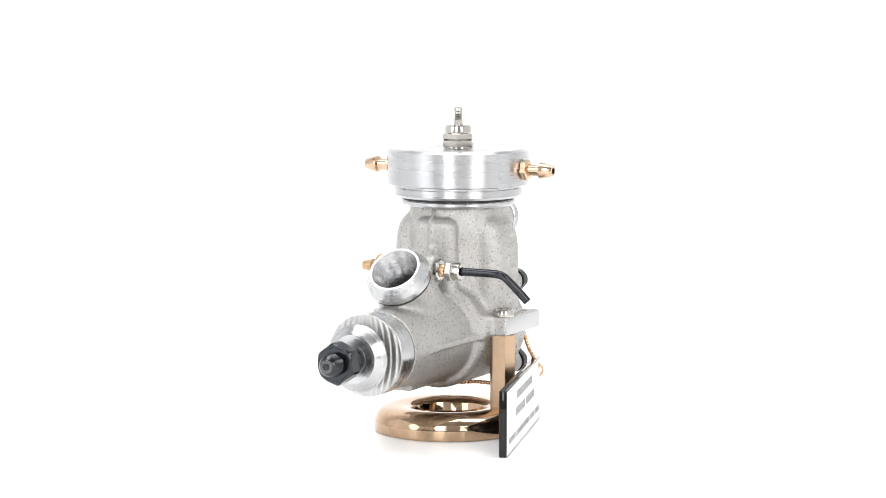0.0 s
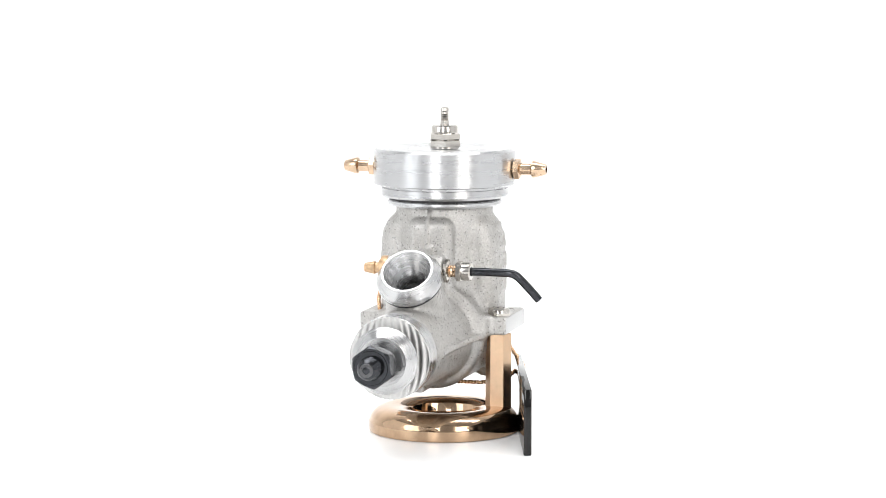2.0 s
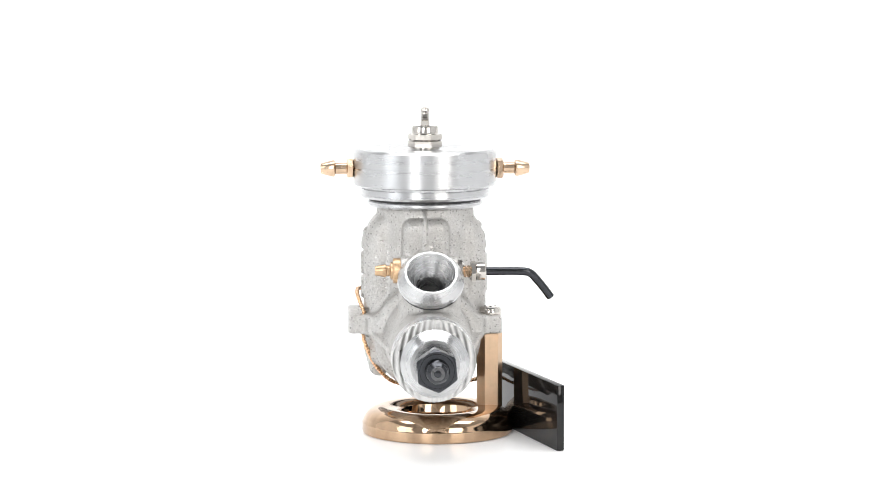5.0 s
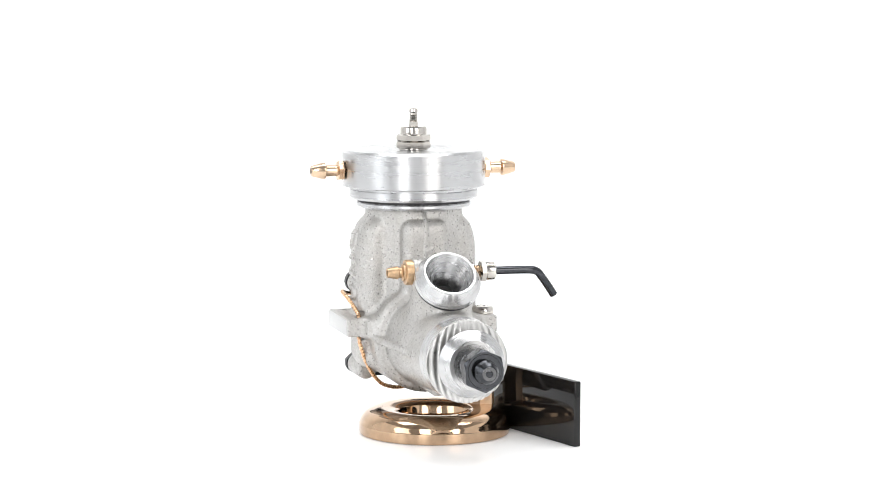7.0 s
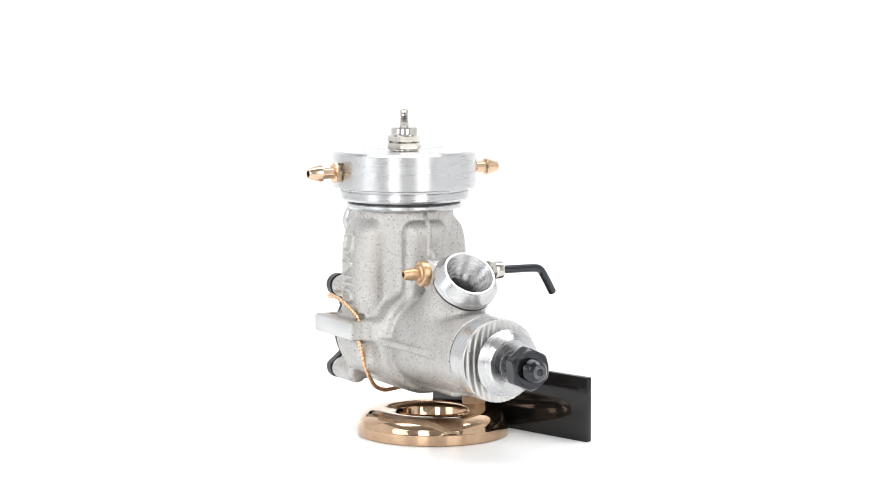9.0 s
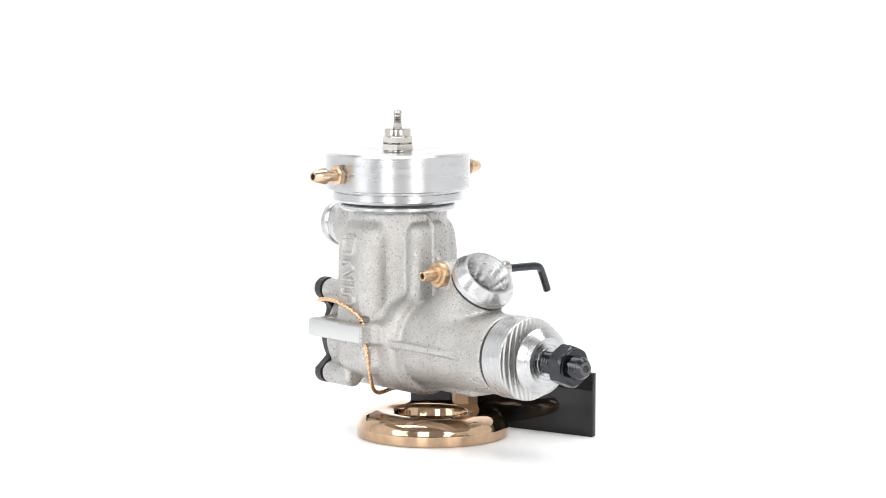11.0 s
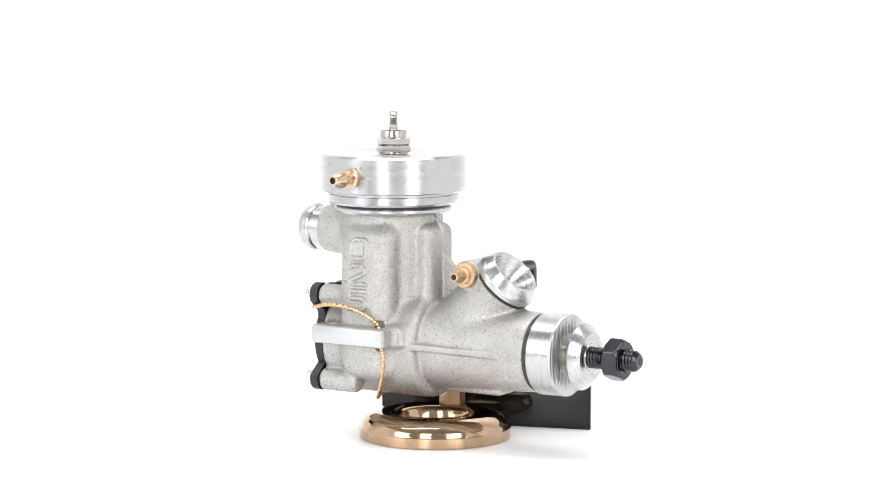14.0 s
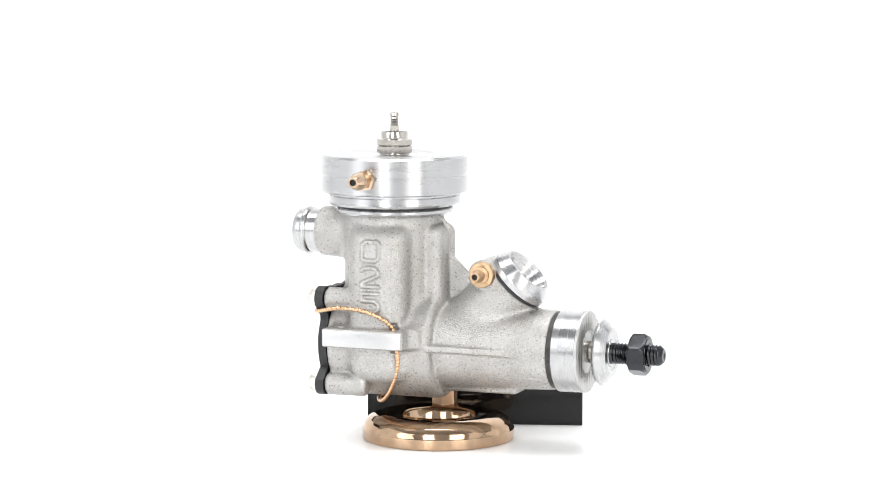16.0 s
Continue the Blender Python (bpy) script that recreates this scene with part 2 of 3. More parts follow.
# ---- the engine's cast crankcase, blended from rounded solids ----
def crankcase_mesh(step=0.36):
    lo, hi = np.array((-23.5, -25.0, 9.5)), np.array((49.0, 25.0, 65.5))
    gx, gy, gz = (np.arange(lo[i], hi[i], step, dtype=np.float32) for i in range(3))
    X, Y, Z = gx[:, None, None], gy[None, :, None], gz[None, None, :]

    def blend(a, b, k):
        h = np.maximum(k - np.abs(a - b), 0) / k
        return np.minimum(a, b) - h * h * k * 0.25

    def carve(a, b, k):
        return -blend(-a, b, k)

    def edge(qa, qb, r):
        return np.sqrt(np.maximum(qa + r, 0) ** 2 + np.maximum(qb + r, 0) ** 2) + np.minimum(np.maximum(qa + r, qb + r), 0) - r

    def bar_x(x0, x1, y, z, r0, r1=None, r=0.8):
        r1 = r0 if r1 is None else r1
        rad = r0 + (r1 - r0) * np.clip((X - x0) / (x1 - x0), 0, 1)
        return edge(np.sqrt((Y - y) ** 2 + (Z - z) ** 2) - rad, np.abs(X - (x0 + x1) / 2) - (x1 - x0) / 2, r)

    def bar_z(x, y, z0, z1, rad, r=0.8):
        return edge(np.sqrt((X - x) ** 2 + (Y - y) ** 2) - rad, np.abs(Z - (z0 + z1) / 2) - (z1 - z0) / 2, r)

    def bar_y(x, z, y0, y1, rad, r=0.5):
        return edge(np.sqrt((X - x) ** 2 + (Z - z) ** 2) - rad, np.abs(Y - (y0 + y1) / 2) - (y1 - y0) / 2, r)

    def block(a, b, r):
        q = [np.abs(c - (a[i] + b[i]) / 2) - (b[i] - a[i]) / 2 + r for i, c in enumerate((X, Y, Z))]
        out = np.sqrt(sum(np.maximum(w, 0) ** 2 for w in q))
        return out + np.minimum(np.maximum(np.maximum(q[0], q[1]), q[2]), 0) - r

    def rod(p, q, r):
        p, q = np.array(p, dtype=np.float32), np.array(q, dtype=np.float32)
        d = q - p
        h = np.clip(((X - p[0]) * d[0] + (Y - p[1]) * d[1] + (Z - p[2]) * d[2]) / float(d @ d), 0, 1)
        return np.sqrt((X - p[0] - h * d[0]) ** 2 + (Y - p[1] - h * d[1]) ** 2 + (Z - p[2] - h * d[2]) ** 2) - r

    def slanted(c, s0, s1, r0, r1, r=0.5):
        a = ((X - c[0]) + (Z - c[1])) * 0.70711
        b = ((X - c[0]) - (Z - c[1])) * 0.70711
        rad = r0 + (r1 - r0) * np.clip((a - s0) / (s1 - s0), 0, 1)
        return edge(np.sqrt(b * b + Y * Y) - rad, np.abs(a - (s0 + s1) / 2) - (s1 - s0) / 2, r)

    # cylinder with its side and front bosses
    d = bar_z(0, 0, 22, 63.3, 13.7, 0.4)
    flat = Y
    Y = np.sign(flat) * (np.abs(flat) + 0.0011 * np.maximum(Z - 47, 0) ** 3)
    d = blend(d, block((-7.9, -17.4, 18), (8.8, 16.9, 62.6), 5.0), 1.1)
    Y = flat
    d = blend(d, block((-2, -6.9, 30), (16.4, 6.2, 60.7), 3.0), 0.7)
    # round crank chamber, rear flange with its four screw bosses
    d = blend(d, bar_x(-14.6, 15.6, 0, 27.6, 15.0, 14.9, 2.0), 2.0)
    for y in (-13.0, 10.6):
        d = blend(d, bar_x(-14.7, -2.6, y, 17.0, 3.1, 3.0, 1.4), 0.9)
        d = blend(d, bar_x(-14.7, -4.0, y, 40.4, 3.1, 3.0, 1.3), 1.2)
    # nose of the case
    d = blend(d, bar_x(8, 47.2, 0, 27.6, 12.6, 10.7, 0.4), 1.1)
    d = blend(d, block((14, -4.2, 15.3), (37, 4.2, 20), 1.0), 1.0)
    # carburettor boss, slanted, with the cross bore for the spray bar and a thin web behind it
    d = blend(d, slanted((35.3, 45.3), -19, -0.4, 8.6, 8.2), 2.2)
    d = blend(d, bar_y(28.4, 48.0, -8.0, 7.6, 4.0, 0.4), 1.2)
    web = np.maximum(np.maximum(np.abs(Y) - 0.9, (X + Z) - 69.3), np.maximum(8 - X, 34 - Z))
    d = blend(d, np.maximum(web, X - 27), 0.9)
    # thin side webs on the nose
    for s in (-1, 1):
        fin = np.maximum(np.abs(Z - 28.2 + 0.03 * (X - 18)) - 0.85, s * Y - (14.8 - 0.16 * (X - 17)))
        fin = np.maximum(np.maximum(fin, np.maximum(15.0 - X, X - 39.5)), 4 - s * Y)
        d = blend(d, fin, 0.9)
    # engine bearers
    d = blend(d, block((-12.6, -21.8, 28.3), (10.8, -8, 33.3), 0.5), 1.2)
    d = blend(d, block((6.0, -16.6, 28.4), (13.3, -8, 33.1), 0.8), 2.6)
    d = blend(d, block((-9.8, 8, 28.3), (12.4, 20.9, 33.3), 0.5), 1.2)
    d = blend(d, block((6.0, 8, 28.4), (14.4, 15.6, 33.1), 0.8), 2.6)
    for x, y in ((-9.2, -17.3), (6.8, -17.2), (-5.6, 17.4)):
        d = np.maximum(d, 1.35 - np.sqrt((X - x) ** 2 + (Y - y) ** 2) - 50 * (np.abs(Z - 31) > 4))
    # exhaust neck
    d = blend(d, bar_x(-21.4, 0, 0, 57.4, 6.8, 8.2, 0.7), 2.2)
    # parting seam from the carburettor boss to the nose
    d = blend(d, rod((27.0, -8.6, 34.9), (40.5, -2.0, 38.4), 0.4), 0.6)
    d = blend(d, rod((27.0, 8.6, 34.9), (40.5, 2.0, 38.4), 0.4), 0.6)
    # raised parting seam on the front boss
    d = blend(d, rod((16.35, -0.6, 44), (16.35, -0.6, 59.3), 0.55), 0.4)
    d = blend(d, rod((16.0, -0.6, 60.0), (13.8, -0.6, 62.3), 0.55), 0.5)
    # raised figures 0, 2 and 5 on the side, one above the other
    strokes = []
    x0, x1 = -2.5, 2.3
    for z0, path in ((51.7, ((0.15, 0), (0.85, 0), (1, .15), (1, .85), (.85, 1), (.15, 1), (0, .85), (0, .15), (.15, 0))),
                     (44.7, ((0, .85), (.2, 1), (.8, 1), (1, .8), (1, .62), (0, .2), (0, 0), (1, 0))),
                     (37.8, ((1, 1), (0, 1), (0, .6), (.75, .6), (1, .42), (1, .15), (.8, 0), (0, 0)))):
        for a, b in zip(path, path[1:]):
            strokes.append(((x0 + (x1 - x0) * a[0], z0 + 5.0 * a[1]), (x0 + (x1 - x0) * b[0], z0 + 5.0 * b[1])))
    relief = None
    for (xa, za), (xb, zb) in strokes:
        w = rod((xa, 0.0011 * max(za - 47, 0) ** 3 - 17.68, za), (xb, 0.0011 * max(zb - 47, 0) ** 3 - 17.68, zb), 0.54)
        relief = w if relief is None else np.minimum(relief, w)
    d = blend(d, relief, 0.25)
    # worn raised strokes on the other side
    other = None
    for z in (39.5, 43.0, 46.0, 49.0, 52.0, 55.5, 58.0):
        y = 16.8 - 0.0011 * max(z - 47, 0) ** 3
        w = rod((-3.0, y, z), (2.4, y, z), 0.6)
        other = w if other is None else np.minimum(other, w)
    for z in (39.5, 46.0, 52.0):
        for x in (-3.0, 2.4):
            other = np.minimum(other, rod((x, 16.8 - 0.0011 * max(z - 47, 0) ** 3, z), (x, 16.8 - 0.0011 * max(z - 43.5, 0) ** 3, z + 3.5), 0.6))
    d = blend(d, other, 0.5)
    # a small angle mark cut into the nose near its end
    d = carve(d, rod((42.4, -8.9, 20.9), (45.4, -8.6, 20.6), 0.42), 0.2)
    d = carve(d, rod((42.4, -8.9, 20.9), (42.4, -9.5, 22.0), 0.42), 0.2)
    # bores: throat of the carburettor and the cylinder's top face
    d = carve(d, slanted((35.3, 45.3), -10.0, 3.0, 4.2, 6.9), 0.3)
    return lo, step, d


def net_surface(lo, step, d):
    """Meshes the zero level of a field on a grid: one vertex in every crossed cell, one quad on every crossed edge."""
    inside = d < 0
    n = [s - 1 for s in d.shape]
    total, count = np.zeros((*n, 3), np.float32), np.zeros(n, np.float32)
    corners = [(i, j, k) for i in (0, 1) for j in (0, 1) for k in (0, 1)]

    def corner(a, c):
        return a[c[0]:c[0] + n[0], c[1]:c[1] + n[1], c[2]:c[2] + n[2]]

    for c in corners:
        for ax in range(3):
            if c[ax]:
                continue
            e = tuple(c[i] + (i == ax) for i in range(3))
            a, b = corner(d, c), corner(d, e)
            cross = corner(inside, c) != corner(inside, e)
            u = np.where(cross, a / np.where(cross, a - b, 1), 0)
            count += cross
            for i in range(3):
                total[..., i] += np.where(cross, c[i] + (u if i == ax else 0), 0)
    used = count > 0
    index = np.full(n, -1, np.int64)
    index[used] = np.arange(used.sum())
    cell = np.argwhere(used)
    verts = (cell + total[used] / count[used][:, None]) * step + lo
    quads = []
    for ax in range(3):
        a = [slice(1, -1)] * 3
        b = [slice(1, -1)] * 3
        a[ax], b[ax] = slice(0, -1), slice(1, None)
        i0, i1 = inside[tuple(a)], inside[tuple(b)]
        at = np.argwhere(i0 != i1)
        flip = i0[tuple(at.T)]
        off = np.ones(3, int)
        off[ax] = 0
        at = at + off
        p, q = (ax + 1) % 3, (ax + 2) % 3
        ring = []
        for dp, dq in ((1, 1), (0, 1), (0, 0), (1, 0)):
            cidx = at.copy()
            cidx[:, p] -= dp
            cidx[:, q] -= dq
            ring.append(index[tuple(cidx.T)])
        quad = np.stack(ring, 1)
        quad[~flip] = quad[~flip][:, ::-1]
        quads.append(quad)
    return verts, np.concatenate(quads)


def crankcase(parent):
    verts, quads = net_surface(*crankcase_mesh())
    verts = (verts - np.array(AXIS)) * MM
    mesh = bpy.data.meshes.new("crankcase")
    mesh.from_pydata(verts.tolist(), [], quads.tolist())
    mesh.polygons.foreach_set("use_smooth", np.ones(len(quads), bool))
    mesh.materials.append(CAST)
    ob = new("crankcase", mesh)
    ob.parent = parent
    return tagged(ob, "grit-blasted cast aluminium crankcase with raised figures 025")


def star(circles, centre, n=120):
    """The outline round overlapping circles (y, z, radius), seen from a point within."""
    out = []
    for i in range(n):
        a = 2 * math.pi * i / n
        dy, dz = math.cos(a), math.sin(a)
        best = 0.0
        for y, z, r in circles:
            py, pz = y - centre[0], z - centre[1]
            along, off = py * dy + pz * dz, py * dz - pz * dy
            if abs(off) < r:
                best = max(best, along + math.sqrt(r * r - off * off))
        out.append((centre[0] + best * dy, centre[1] + best * dz))
    return out


def nipple(parent, side):
    """A barbed brass water nipple in the head's wall."""
    o, ax = (0, 0, 73.7), (0, side, 0)
    ob = part("water_nipple", lathe([(0.9, 29.4), (1.35, 29.4), (1.5, 29.2), (2.35, 26.1), (2.35, 25.5), (1.65, 25.1), (1.6, 22.0), (1.6, 19.0), (0.9, 19.0)], o, ax, 40, closed=True),
              BRASS_FIT, parent, "barbed polished brass water nipple")
    part("hex_collar", hexagon(2.95, 20.0, 22.1, o, ax, 0.2), BRASS_FIT, ob)
    # plug coloured near black for the shade in the bore
    part("bore", lathe([(0.0, 28.6), (0.88, 28.6), (0.88, 21.0), (0, 21.0)], o, ax, 20), HOLE_SHADE, ob)
    return ob


def engine():
    e = thing("model_engine", "grey cast aluminium glow engine with silver head on brass stand", "model engine")
    crankcase(e)
    # head
    head = part_at("cylinder_head", lathe([(0, 79.0), (5.2, 79.0), (17.2, 79.35), (19.4, 79.3), (20.1, 78.7), (20.1, 69.4), (19.7, 69.1), (17.7, 68.9), (17.6, 68.3), (18.0, 68.2), (18.1, 66.3), (17.6, 65.7), (0, 65.7)],
                                        seg=128), TURNED, e, (0, 0, 0), (0, 0, 1), "turned silver aluminium water-cooled head")
    part("gasket", lathe([(15.6, 65.8), (15.6, 64.8)], seg=96), RUBBER, e, "thin black gasket")
    part_at("cylinder_flange", lathe([(0, 64.9), (15.9, 64.9), (16.2, 64.6), (16.2, 63.9), (15.6, 63.3), (0, 63.3)], seg=96), TURNED, e, (0, 0, 0), (0, 0, 1), "bright turned cylinder liner flange")
    nipple(e, 1), nipple(e, -1)
    # glow plug
    plug = part("glow_plug", lathe([(0, 79.2), (4.1, 79.2), (4.1, 80.0), (3.9, 80.1), (3.9, 83.4), (3.75, 83.6), (3.75, 85.2), (3.4, 85.7), (1.5, 85.9), (0, 85.9)], seg=48), NICKEL, e, "nickel-plated glow plug")
    part("hex", hexagon(4.8, 79.6, 81.55, (0, 0, 0), (0, 0, 1), 0.35, 0.2), NICKEL, plug)
    part("hex", hexagon(4.8, 81.6, 83.5, (0, 0, 0), (0, 0, 1), 0.35, 0.25), NICKEL, plug)
    part("terminal", lathe([(0, 85.6), (1.3, 85.6), (1.3, 87.0), (1.05, 87.2), (1.25, 87.5), (1.05, 87.9), (1.25, 88.2), (1.05, 88.6), (1.25, 88.9), (1.05, 89.4), (1.3, 89.8), (1.2, 90.5), (0.8, 90.8), (0, 90.9)], seg=28), NICKEL, plug)
    # milled outer faces of the bearers
    part("milled_face", box((-12.3, -21.98, 28.6), (10.4, -21.5, 33.0), 0.12), MILLED, e, "bright milled bearer face")
    part("milled_face", box((-9.5, 20.7, 28.6), (12.1, 21.08, 33.0), 0.12), MILLED, e, "bright milled bearer face")
    # exhaust spigot
    part_at("exhaust_spigot", lathe([(5.0, 21.0), (6.15, 21.0), (6.15, 24.2), (6.5, 24.5), (6.75, 25.0), (6.75, 25.4), (6.5, 25.8), (6.2, 26.0), (6.2, 27.0), (5.9, 27.9), (5.4, 28.4), (5.0, 28.4), (4.8, 28.1), (4.8, 21.0)], seg=64, closed=True),
            BELL, e, (0, 0, 57.4), (-1, 0, 0), "turned bright aluminium exhaust spigot with a lip")
    # carburettor
    c, ax = (35.3, 0, 45.3), (1, 0, 1)
    part("o_ring", lathe([(8.4 + 0.35 * math.cos(a), 0.05 + 0.45 * math.sin(a)) for a in np.linspace(0, 2 * math.pi, 9)[:-1]], c, ax, 72, closed=True), RUBBER, e, "black rubber ring")
    part_at("carburettor_bell", lathe([(2.9, -8.0), (2.95, -4.0), (3.15, -2.2), (3.6, -0.6), (4.4, 0.9), (6.55, 5.16), (7.1, 5.16), (8.85, 2.45), (8.95, 2.15), (8.95, 0.7), (8.5, 0.35), (5.2, 0.2), (4.1, -1.6), (3.4, -8.0)], seg=96, closed=True), BELL, e, c, ax,
            "turned bright aluminium intake bell")
    # the throat's floor has its shade in the colour
    part("throat", lathe([(3.3, -7.7), (3.3, -8.2), (0, -8.2)], c, ax, 40), HOLE_SHADE, e, "carburettor throat floor coloured dark for its shade")
    # needle valve on one side, fuel nipple on the other
    o, ax = (28.6, 0, 47.9), (0, 1, 0)
    nv = part("needle_valve", lathe([(1.75, 7), (1.75, 9.2), (1.5, 9.4), (1.75, 9.8), (1.5, 10.2), (1.75, 10.6), (1.5, 11), (1.5, 12)], o, ax, 28), BRASS_FIT, e, "needle valve with brass thread")
    part("lock_nut", hexagon(3.2, 7.5, 9.2, o, ax, 0.3), NICKEL, nv, "nickel hexagon nut")
    part("hex", hexagon(2.9, 11.0, 12.9, o, ax, 0.1), NICKEL, nv)
    part("collar", lathe([(0, 12.7), (2.4, 12.7), (2.5, 13.0), (2.5, 15.0), (2.2, 15.3), (1.3, 15.3), (1.2, 14.9), (0, 14.9)], o, ax, 36), NICKEL, nv)
    arm = curve_points([(28.6, 14.5, 47.9), (28.6, 20, 47.9), (28.6, 25.6, 47.8), (28.25, 27.6, 47.2), (27.6, 29.0, 45.8), (26.3, 31.3, 43.0), (25.1, 33.4, 40.2)], 0.5)
    part("needle_arm", tube(arm, 1.12, 20), STEEL_BLACK, nv, "bent blackened steel needle arm")
    part("fuel_nipple", lathe([(0.8, 14.8), (1.25, 14.8), (1.75, 12.2), (1.75, 11.9), (1.45, 11.7), (1.45, 10.9), (2.3, 10.6), (2.4, 10.1), (3.3, 9.9), (3.45, 9.6), (3.45, 8.0), (3.2, 7.7), (0.8, 7.7)], (28.8, 0, 48.2), (0, -1, 0), 40, closed=True),
         GOLD_DULL, e, "matt brass fuel nipple")
    # near-black plug, coloured for the shade inside the nipple
    part("fuel_bore_shade", lathe([(0, 14.2), (0.79, 14.2), (0.79, 9), (0, 9)], (28.8, 0, 48.2), (0, -1, 0), 20), HOLE_SHADE, e)
    # shaft, drive washer, nut
    s, ax = (0, 0, 27.6), (1, 0, 0)
    # a disc fills the gap; its shade is put into the colour
    part("gap_shade_disc", lathe([(0, 46.8), (10.4, 46.8), (10.4, 48.6), (0, 48.6)], s, ax, 72), GAP_SHADE, e, "disc coloured dark for the shade in the gap before the drive washer")
    washer = part_at("drive_washer", lathe([(2.7, 48.4), (10.6, 48.4), (11.1, 48.8), (11.05, 55.2), (10.8, 55.3), (2.7, 55.3)], seg=96, closed=True), BELL, e, s, ax, "turned aluminium drive washer with a grooved front")
    teeth = part_at("grooved_face", grooved_face(), GROOVED, washer, s, ax, "grey face cut with upright grooves")
    teeth.matrix_local = Matrix.Identity(4)
    part_at("prop_washer", lathe([(2.8, 59.0), (7.9, 59.0), (8.15, 59.1), (8.95, 60.0), (9.0, 60.25), (8.9, 60.45), (6.5, 62.65), (4.7, 62.65), (4.6, 62.5), (3.8, 62.5), (3.7, 62.7), (2.8, 62.7)], seg=80, closed=True), BELL, e, s, ax, "conical bright aluminium propeller washer")
    part("shaft_sleeve", lathe([(0, 54), (3.0, 54), (3.0, 60), (0, 60)], s, ax, 32), NICKEL, e)
    shaft = part("crankshaft", thread(2.95, 0.42, 0.95, 60.0, 76.9, s, ax, 32, 1.2), STEEL_BLACK, e, "blackened threaded crankshaft end", keep=60)
    part("tip", lathe([(0, 76.2), (2.45, 76.2), (1.75, 77.0), (1.0, 77.0), (0.9, 76.6), (0, 76.6)], s, ax, 32), TIP, shaft, "bare steel shaft tip")
    # shade of the shaft's centre hole, as a near-black plug
    part("centre_hole_shade", lathe([(0, 76.75), (0.88, 76.75), (0.88, 76.3), (0, 76.3)], s, ax, 16), HOLE_SHADE, shaft)
    nut = part("propeller_nut", chamfered_nut(5.85, 68.1, 72.6, 2.9, s, ax, math.pi / 6 + 0.1), STEEL_BLACK, e, "blackened steel hexagon nut", keep=20)
    part("nut_face", lathe([(3.0, 72.4), (4.6, 72.4), (4.4, 72.8), (3.2, 72.8)], s, ax, 40, closed=True), STEEL_BLACK, nut)
    # backplate and its screws
    lobes = [(-1.2, 27.6, 12.6), (-6, 36.6, 6.4), (5, 36.6, 6.4), (-1, 32.0, 11.0), (-6, 19.0, 6.0), (5, 19.0, 6.0)] + [(y, z, 3.3) for y in (-12.9, 10.6) for z in (17.1, 40.4)]
    bm = bmesh.new()
    ring = star(lobes, (0, 28.5))
    a = [bm.verts.new((-14.75, y, z)) for y, z in ring]
    b = [bm.verts.new((-17.1, y, z)) for y, z in ring]
    bm.faces.new(a), bm.faces.new(b)
    for i in range(len(a)):
        bm.faces.new((a[i], a[(i + 1) % len(a)], b[(i + 1) % len(a)], b[i]))
    plate = part("backplate", bm, RUBBER, e, "black backplate with four screw lobes")
    for y in (-12.9, 10.6):
        for z in (17.1, 40.4):
            part("screw", lathe([(0, 17.0), (2.5, 17.0), (2.5, 18.9), (2.1, 19.5), (1.1, 19.5), (1.0, 18.7), (0, 18.7)], (0, y, z), (-1, 0, 0), 24), ZINC, plate, "bright cap screw")
    return e


def chamfered_nut(radius, x0, x1, bore, s, ax, turn):
    """A hexagon nut whose corners are turned away to cones at both ends."""
    bm = bmesh.new()
    m = frame_of(s, ax)
    seg, rows = 96, []
    for k in range(15):
        x = x0 + (x1 - x0) * k / 14
        cone = radius * 0.86 + 1.5 * min(x - x0, (x1 - x) * 0.62)
        row = []
        for i in range(seg):
            a = 2 * math.pi * i / seg + turn
            r = radius * math.cos(math.pi / 6) / math.cos((a - turn) % (math.pi / 3) - math.pi / 6)
            r = min(r, cone, radius * 0.985)
            row.append(bm.verts.new(m @ Vector((r * math.cos(a), r * math.sin(a), x))))
        rows.append(row)
    for x in (x1, x0):
        ring = [bm.verts.new(m @ Vector((bore * math.cos(2 * math.pi * i / seg + turn), bore * math.sin(2 * math.pi * i / seg + turn), x))) for i in range(seg)]
        rows.append(ring)
    for p, q in list(zip(rows, rows[1:])) + [(rows[-1], rows[0])]:
        for i in range(seg):
            bm.faces.new((p[i], p[(i + 1) % seg], q[(i + 1) % seg], q[i]))
    return bm


def grooved_face(pitch=1.85):
    """The flat front of the drive washer, a thick disc cut with rows of upright, slightly bowed grooves."""
    bm = bmesh.new()
    seg, rows = 400, []
    front = [(11.0, 55.3), (10.97, 55.75)] + [(10.85 - 5.0 * i / 26, 55.95) for i in range(27)]
    for r, x in [(2.8, 54.6), (10.9, 54.6)] + front + [(5.7, 55.6), (2.8, 55.6)]:
        on = 0.19 if (r, x) in front else 0.0
        row = []
        for i in range(seg):
            a = 2 * math.pi * i / seg
            y, z = r * math.cos(a), r * math.sin(a)
            h = on * max(-0.5, min(0.5, 0.8 * math.cos(2 * math.pi * y / (pitch * math.sqrt(1 - (z / 15.0) ** 2)))))
            k = 1 + 0.6 * h / r
            row.append(bm.verts.new((y * k, z * k, x + h)))
        rows.append(row)
    for p, q in list(zip(rows, rows[1:])) + [(rows[-1], rows[0])]:
        for i in range(seg):
            bm.faces.new((p[i], p[(i + 1) % seg], q[(i + 1) % seg], q[i]))
    return bm


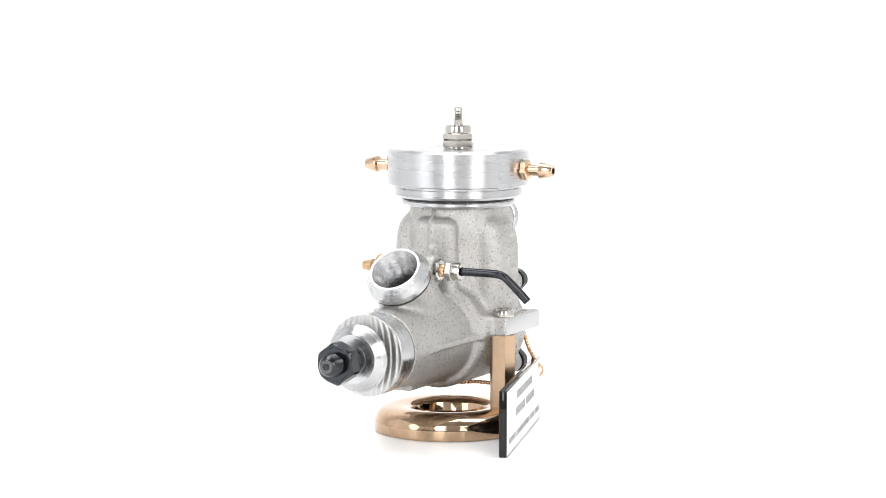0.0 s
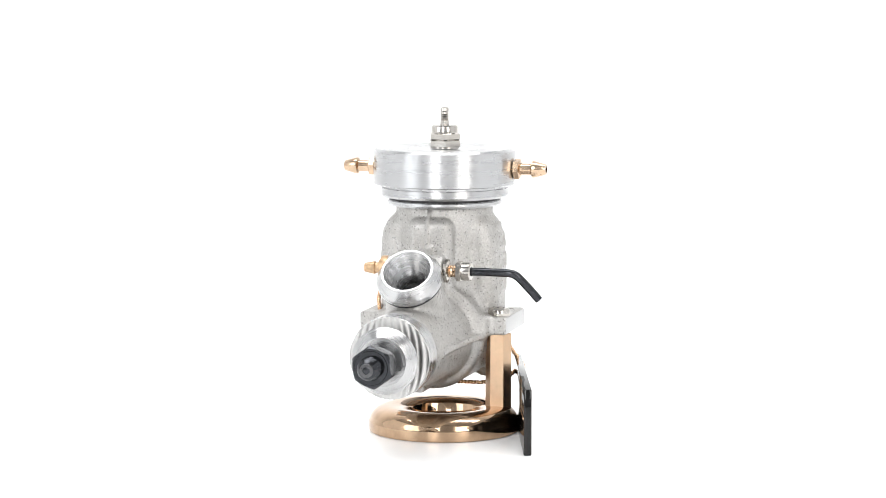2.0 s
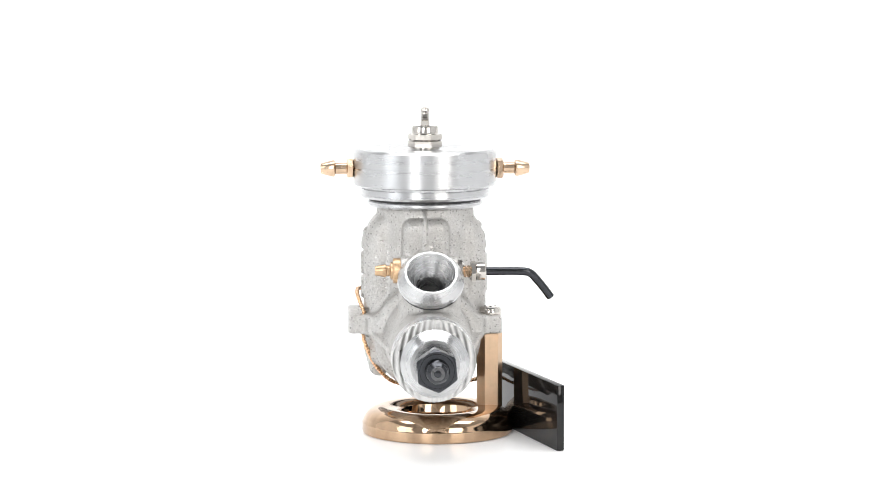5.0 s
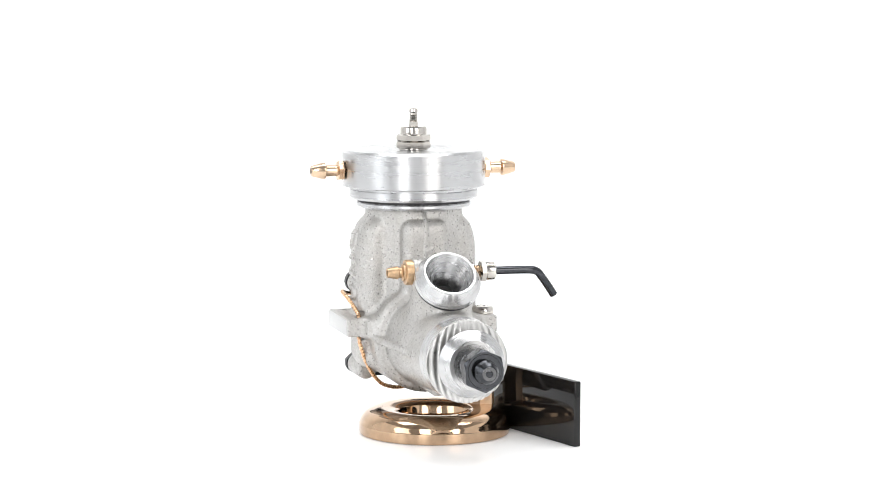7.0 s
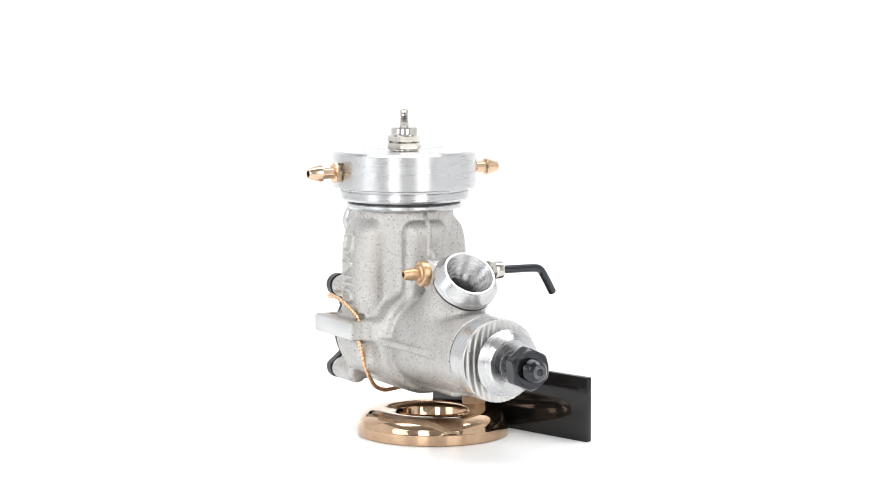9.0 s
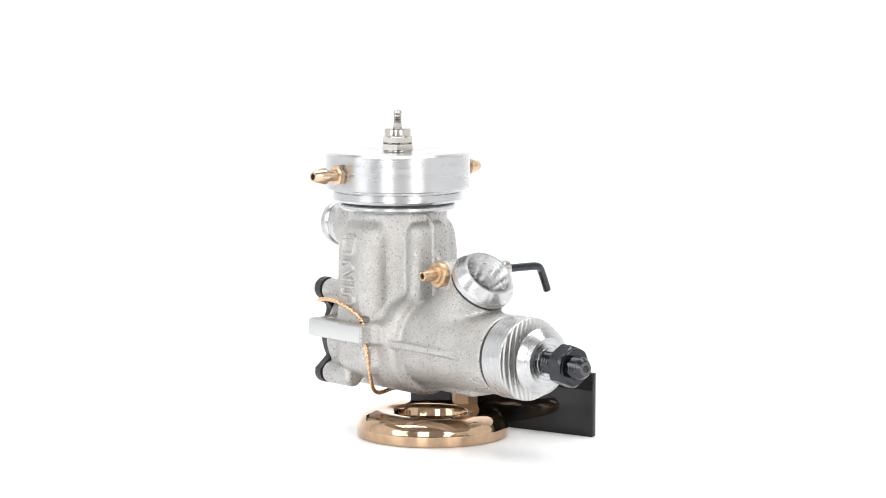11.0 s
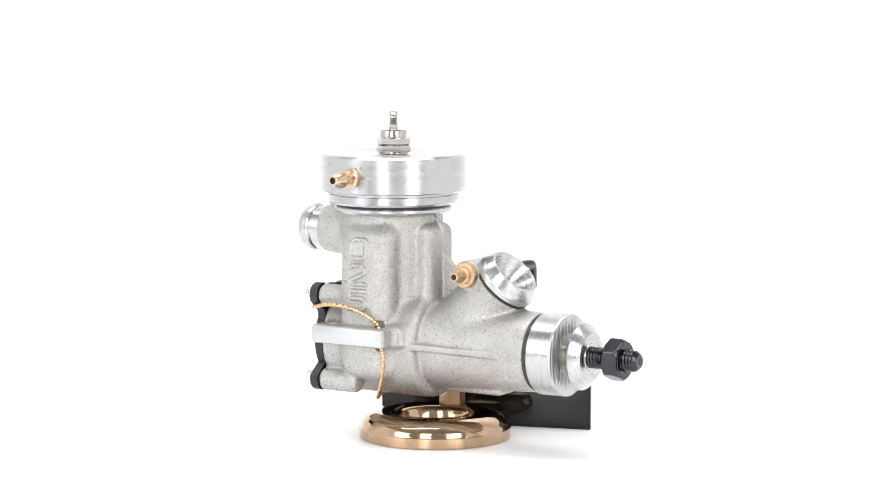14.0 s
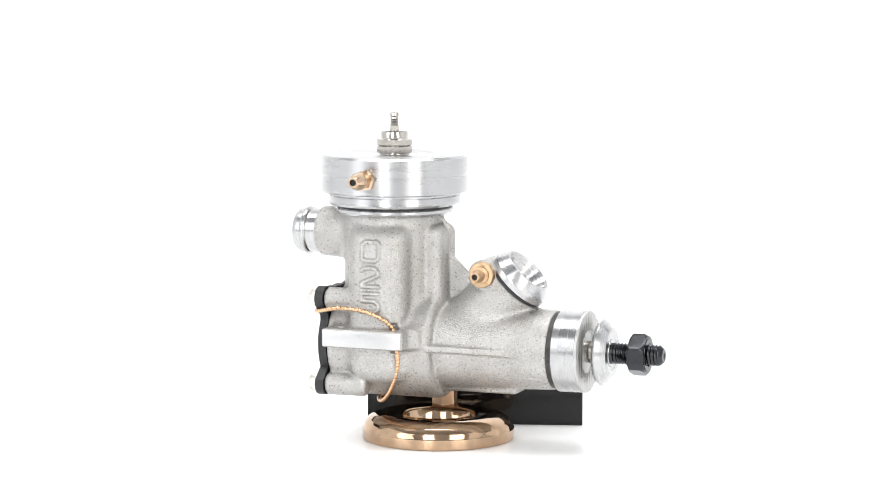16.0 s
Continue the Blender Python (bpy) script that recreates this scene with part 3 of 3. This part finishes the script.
# ---- the stand ----
def stand():
    st = thing("display_stand", "polished brass ring base with hexagonal post", "display stand")
    c = (11.7, 2.9, 0.4)
    low = FOOT - 0.4
    prof = [(20.4, low), (20.9, low + 0.25), (21.0, low + 0.7), (21.0, 3.45), (20.85, 3.65)]
    for i in range(3, 15):
        a = math.pi / 2 * i / 14
        prof.append((14.8 + 6.1 * max(math.cos(a), 0) ** 0.85, 3.0 + 4.6 * math.sin(a)))
    prof += [(13.0, 7.5), (11.2, 7.15), (10.4, 6.8), (10.0, 6.2), (9.8, 2.2), (9.2, 1.9), (0, 1.9), (0, low)]
    part("ring_base", lathe(prof, c, (0, 0, 1), 144), BRASS, st, "polished brass ring foot")
    post = part("post", hexagon(3.65, 6.5, 28.3, (8.0, 17.75, 0), (0, 0, 1), -0.42, 0.15), SATIN, st, "hexagonal satin brass post")
    screw = part("screw", lathe([(0, 33.2), (3.1, 33.2), (3.2, 33.5), (3.1, 34.7), (2.6, 35.4), (0.9, 35.7), (0, 35.7)], (8.0, 17.9, 0), (0, 0, 1), 40), NICKEL, post, "bright slotted screw head")
    # two near-black bars stand for the shade in the crossed slots
    part("slot_shade", box((6.4, 17.6, 35.3), (9.6, 18.2, 35.66), 0.0), HOLE_SHADE, screw)
    part("slot_shade", box((7.7, 16.3, 35.3), (8.3, 19.5, 35.655), 0.0), HOLE_SHADE, screw)
    return st


# ---- the name plate and its chain ----
PLATE_AT = Vector((43.2, 35.2, FOOT))
PLATE_TURN = 16.1


def name_plate():
    np_thing = thing("name_plate", "black gloss plastic name plate with white engraved front standing on edge", "name plate")
    m = Matrix.Translation(PLATE_AT) @ Matrix.Rotation(radians(PLATE_TURN), 4, "Z")

    def put(name, lo, hi, mat, parent, bevel, label=""):
        bm = box(lo, hi, bevel)
        bm.transform(m)
        return part(name, bm, mat, parent, label)

    body = put("plate", (-61.2, -1.7, 0), (0, 0.4, 17.9), PLASTIC, np_thing, 0.3)
    face = put("face", (-60.8, 0.3, 0.4), (-0.4, 0.52, 17.5), FACE_WHITE, body, 0.05, "white engraved face")
    for z, h, words in ((13.0, 2.2, ((-44, -17),)), (8.6, 2.2, ((-48, -33), (-31, -14))), (3.0, 1.5, ((-57, -50), (-48.6, -40), (-38.6, -30), (-28.8, -17), (-15.6, -3)))):
        for a, b in words:
            x = a
            while x < b - 0.6:
                wide = 0.8 + 0.6 * random.random()
                put("print_bar", (x, 0.5, z), (min(x + wide, b), 0.57, z + h), INK, face, 0.0)
                x += wide + 0.7
    bm = lathe([(1.75 + 0.32 * math.cos(a), 0.32 * math.sin(a)) for a in np.linspace(0, 2 * math.pi, 9)[:-1]], (-58.4, 0.0, 14.2), (0.75, 0.66, 0), 28, closed=True)
    bm.transform(m)
    part("eyelet", bm, GOLD_DULL, body, "brass eyelet")
    return np_thing


def bead_chain():
    ch = thing("chain", "thin copper-coloured bead chain looped round the engine", "chain")
    hole = Matrix.Translation(PLATE_AT) @ Matrix.Rotation(radians(PLATE_TURN), 4, "Z") @ Vector((-57.0, 0.5, 16.0))
    knots = [hole, (-13.6, 16.0, 21.0), (-15.5, 13.5, 25.5), (-18.2, 11.0, 31.0), (-19.4, 5, 34.5), (-19.4, -5, 36.0), (-18.6, -11, 36.6), (-15.8, -15.6, 37.2),
             (-9.0, -18.6, 38.6), (-2.0, -19.2, 38.3), (3.0, -18.6, 36.6), (6.2, -17.5, 33.9), (6.9, -17.2, 31.0), (7.6, -17.7, 28.0), (7.7, -17.0, 24.5), (5.6, -14.5, 19.0),
             (1.8, -10.4, 14.0), (-1.4, -6.0, 11.9), (-4.0, -1.8, 11.4), (-5.5, 3.0, 11.7), (-5.0, 10.0, 11.9), (-6.5, 16.0, 13.0), hole - Vector((0, 0.2, 0.6))]
    pts = curve_points(knots, 0.92)
    ball = bmesh.new()
    bmesh.ops.create_uvsphere(ball, u_segments=8, v_segments=6, radius=0.64 * MM)
    for face in ball.faces:
        face.smooth = True
    mesh = bpy.data.meshes.new("bead")
    ball.to_mesh(mesh), ball.free()
    mesh.materials.append(CHAIN)
    part("cord", tube(pts, 0.22, 6), CHAIN, ch)
    for i, p in enumerate(pts[:290]):
        b = new("bead", mesh)
        b.parent = ch
        d = (pts[min(i + 1, len(pts) - 1)] - pts[max(i - 1, 0)]).normalized()
        b.matrix_local = Matrix.Translation((p - AXIS) * MM) @ d.to_track_quat("Z", "Y").to_matrix().to_4x4() @ Matrix.Rotation(0.6 * (i % 2) - 0.3, 4, "X") @ Matrix.Diagonal((0.95, 0.95, 1.25, 1))
    return ch


TURNING = [engine(), stand(), name_plate(), bead_chain()]


def motions():
    """All that stands on the turntable turns together about its axis."""
    rows = [(t * 0.5, pose(0, 0, 0, 0, 0, heading(t * 0.5))) for t in range(33)]
    for ob in TURNING:
        walk(ob, rows)


motions()
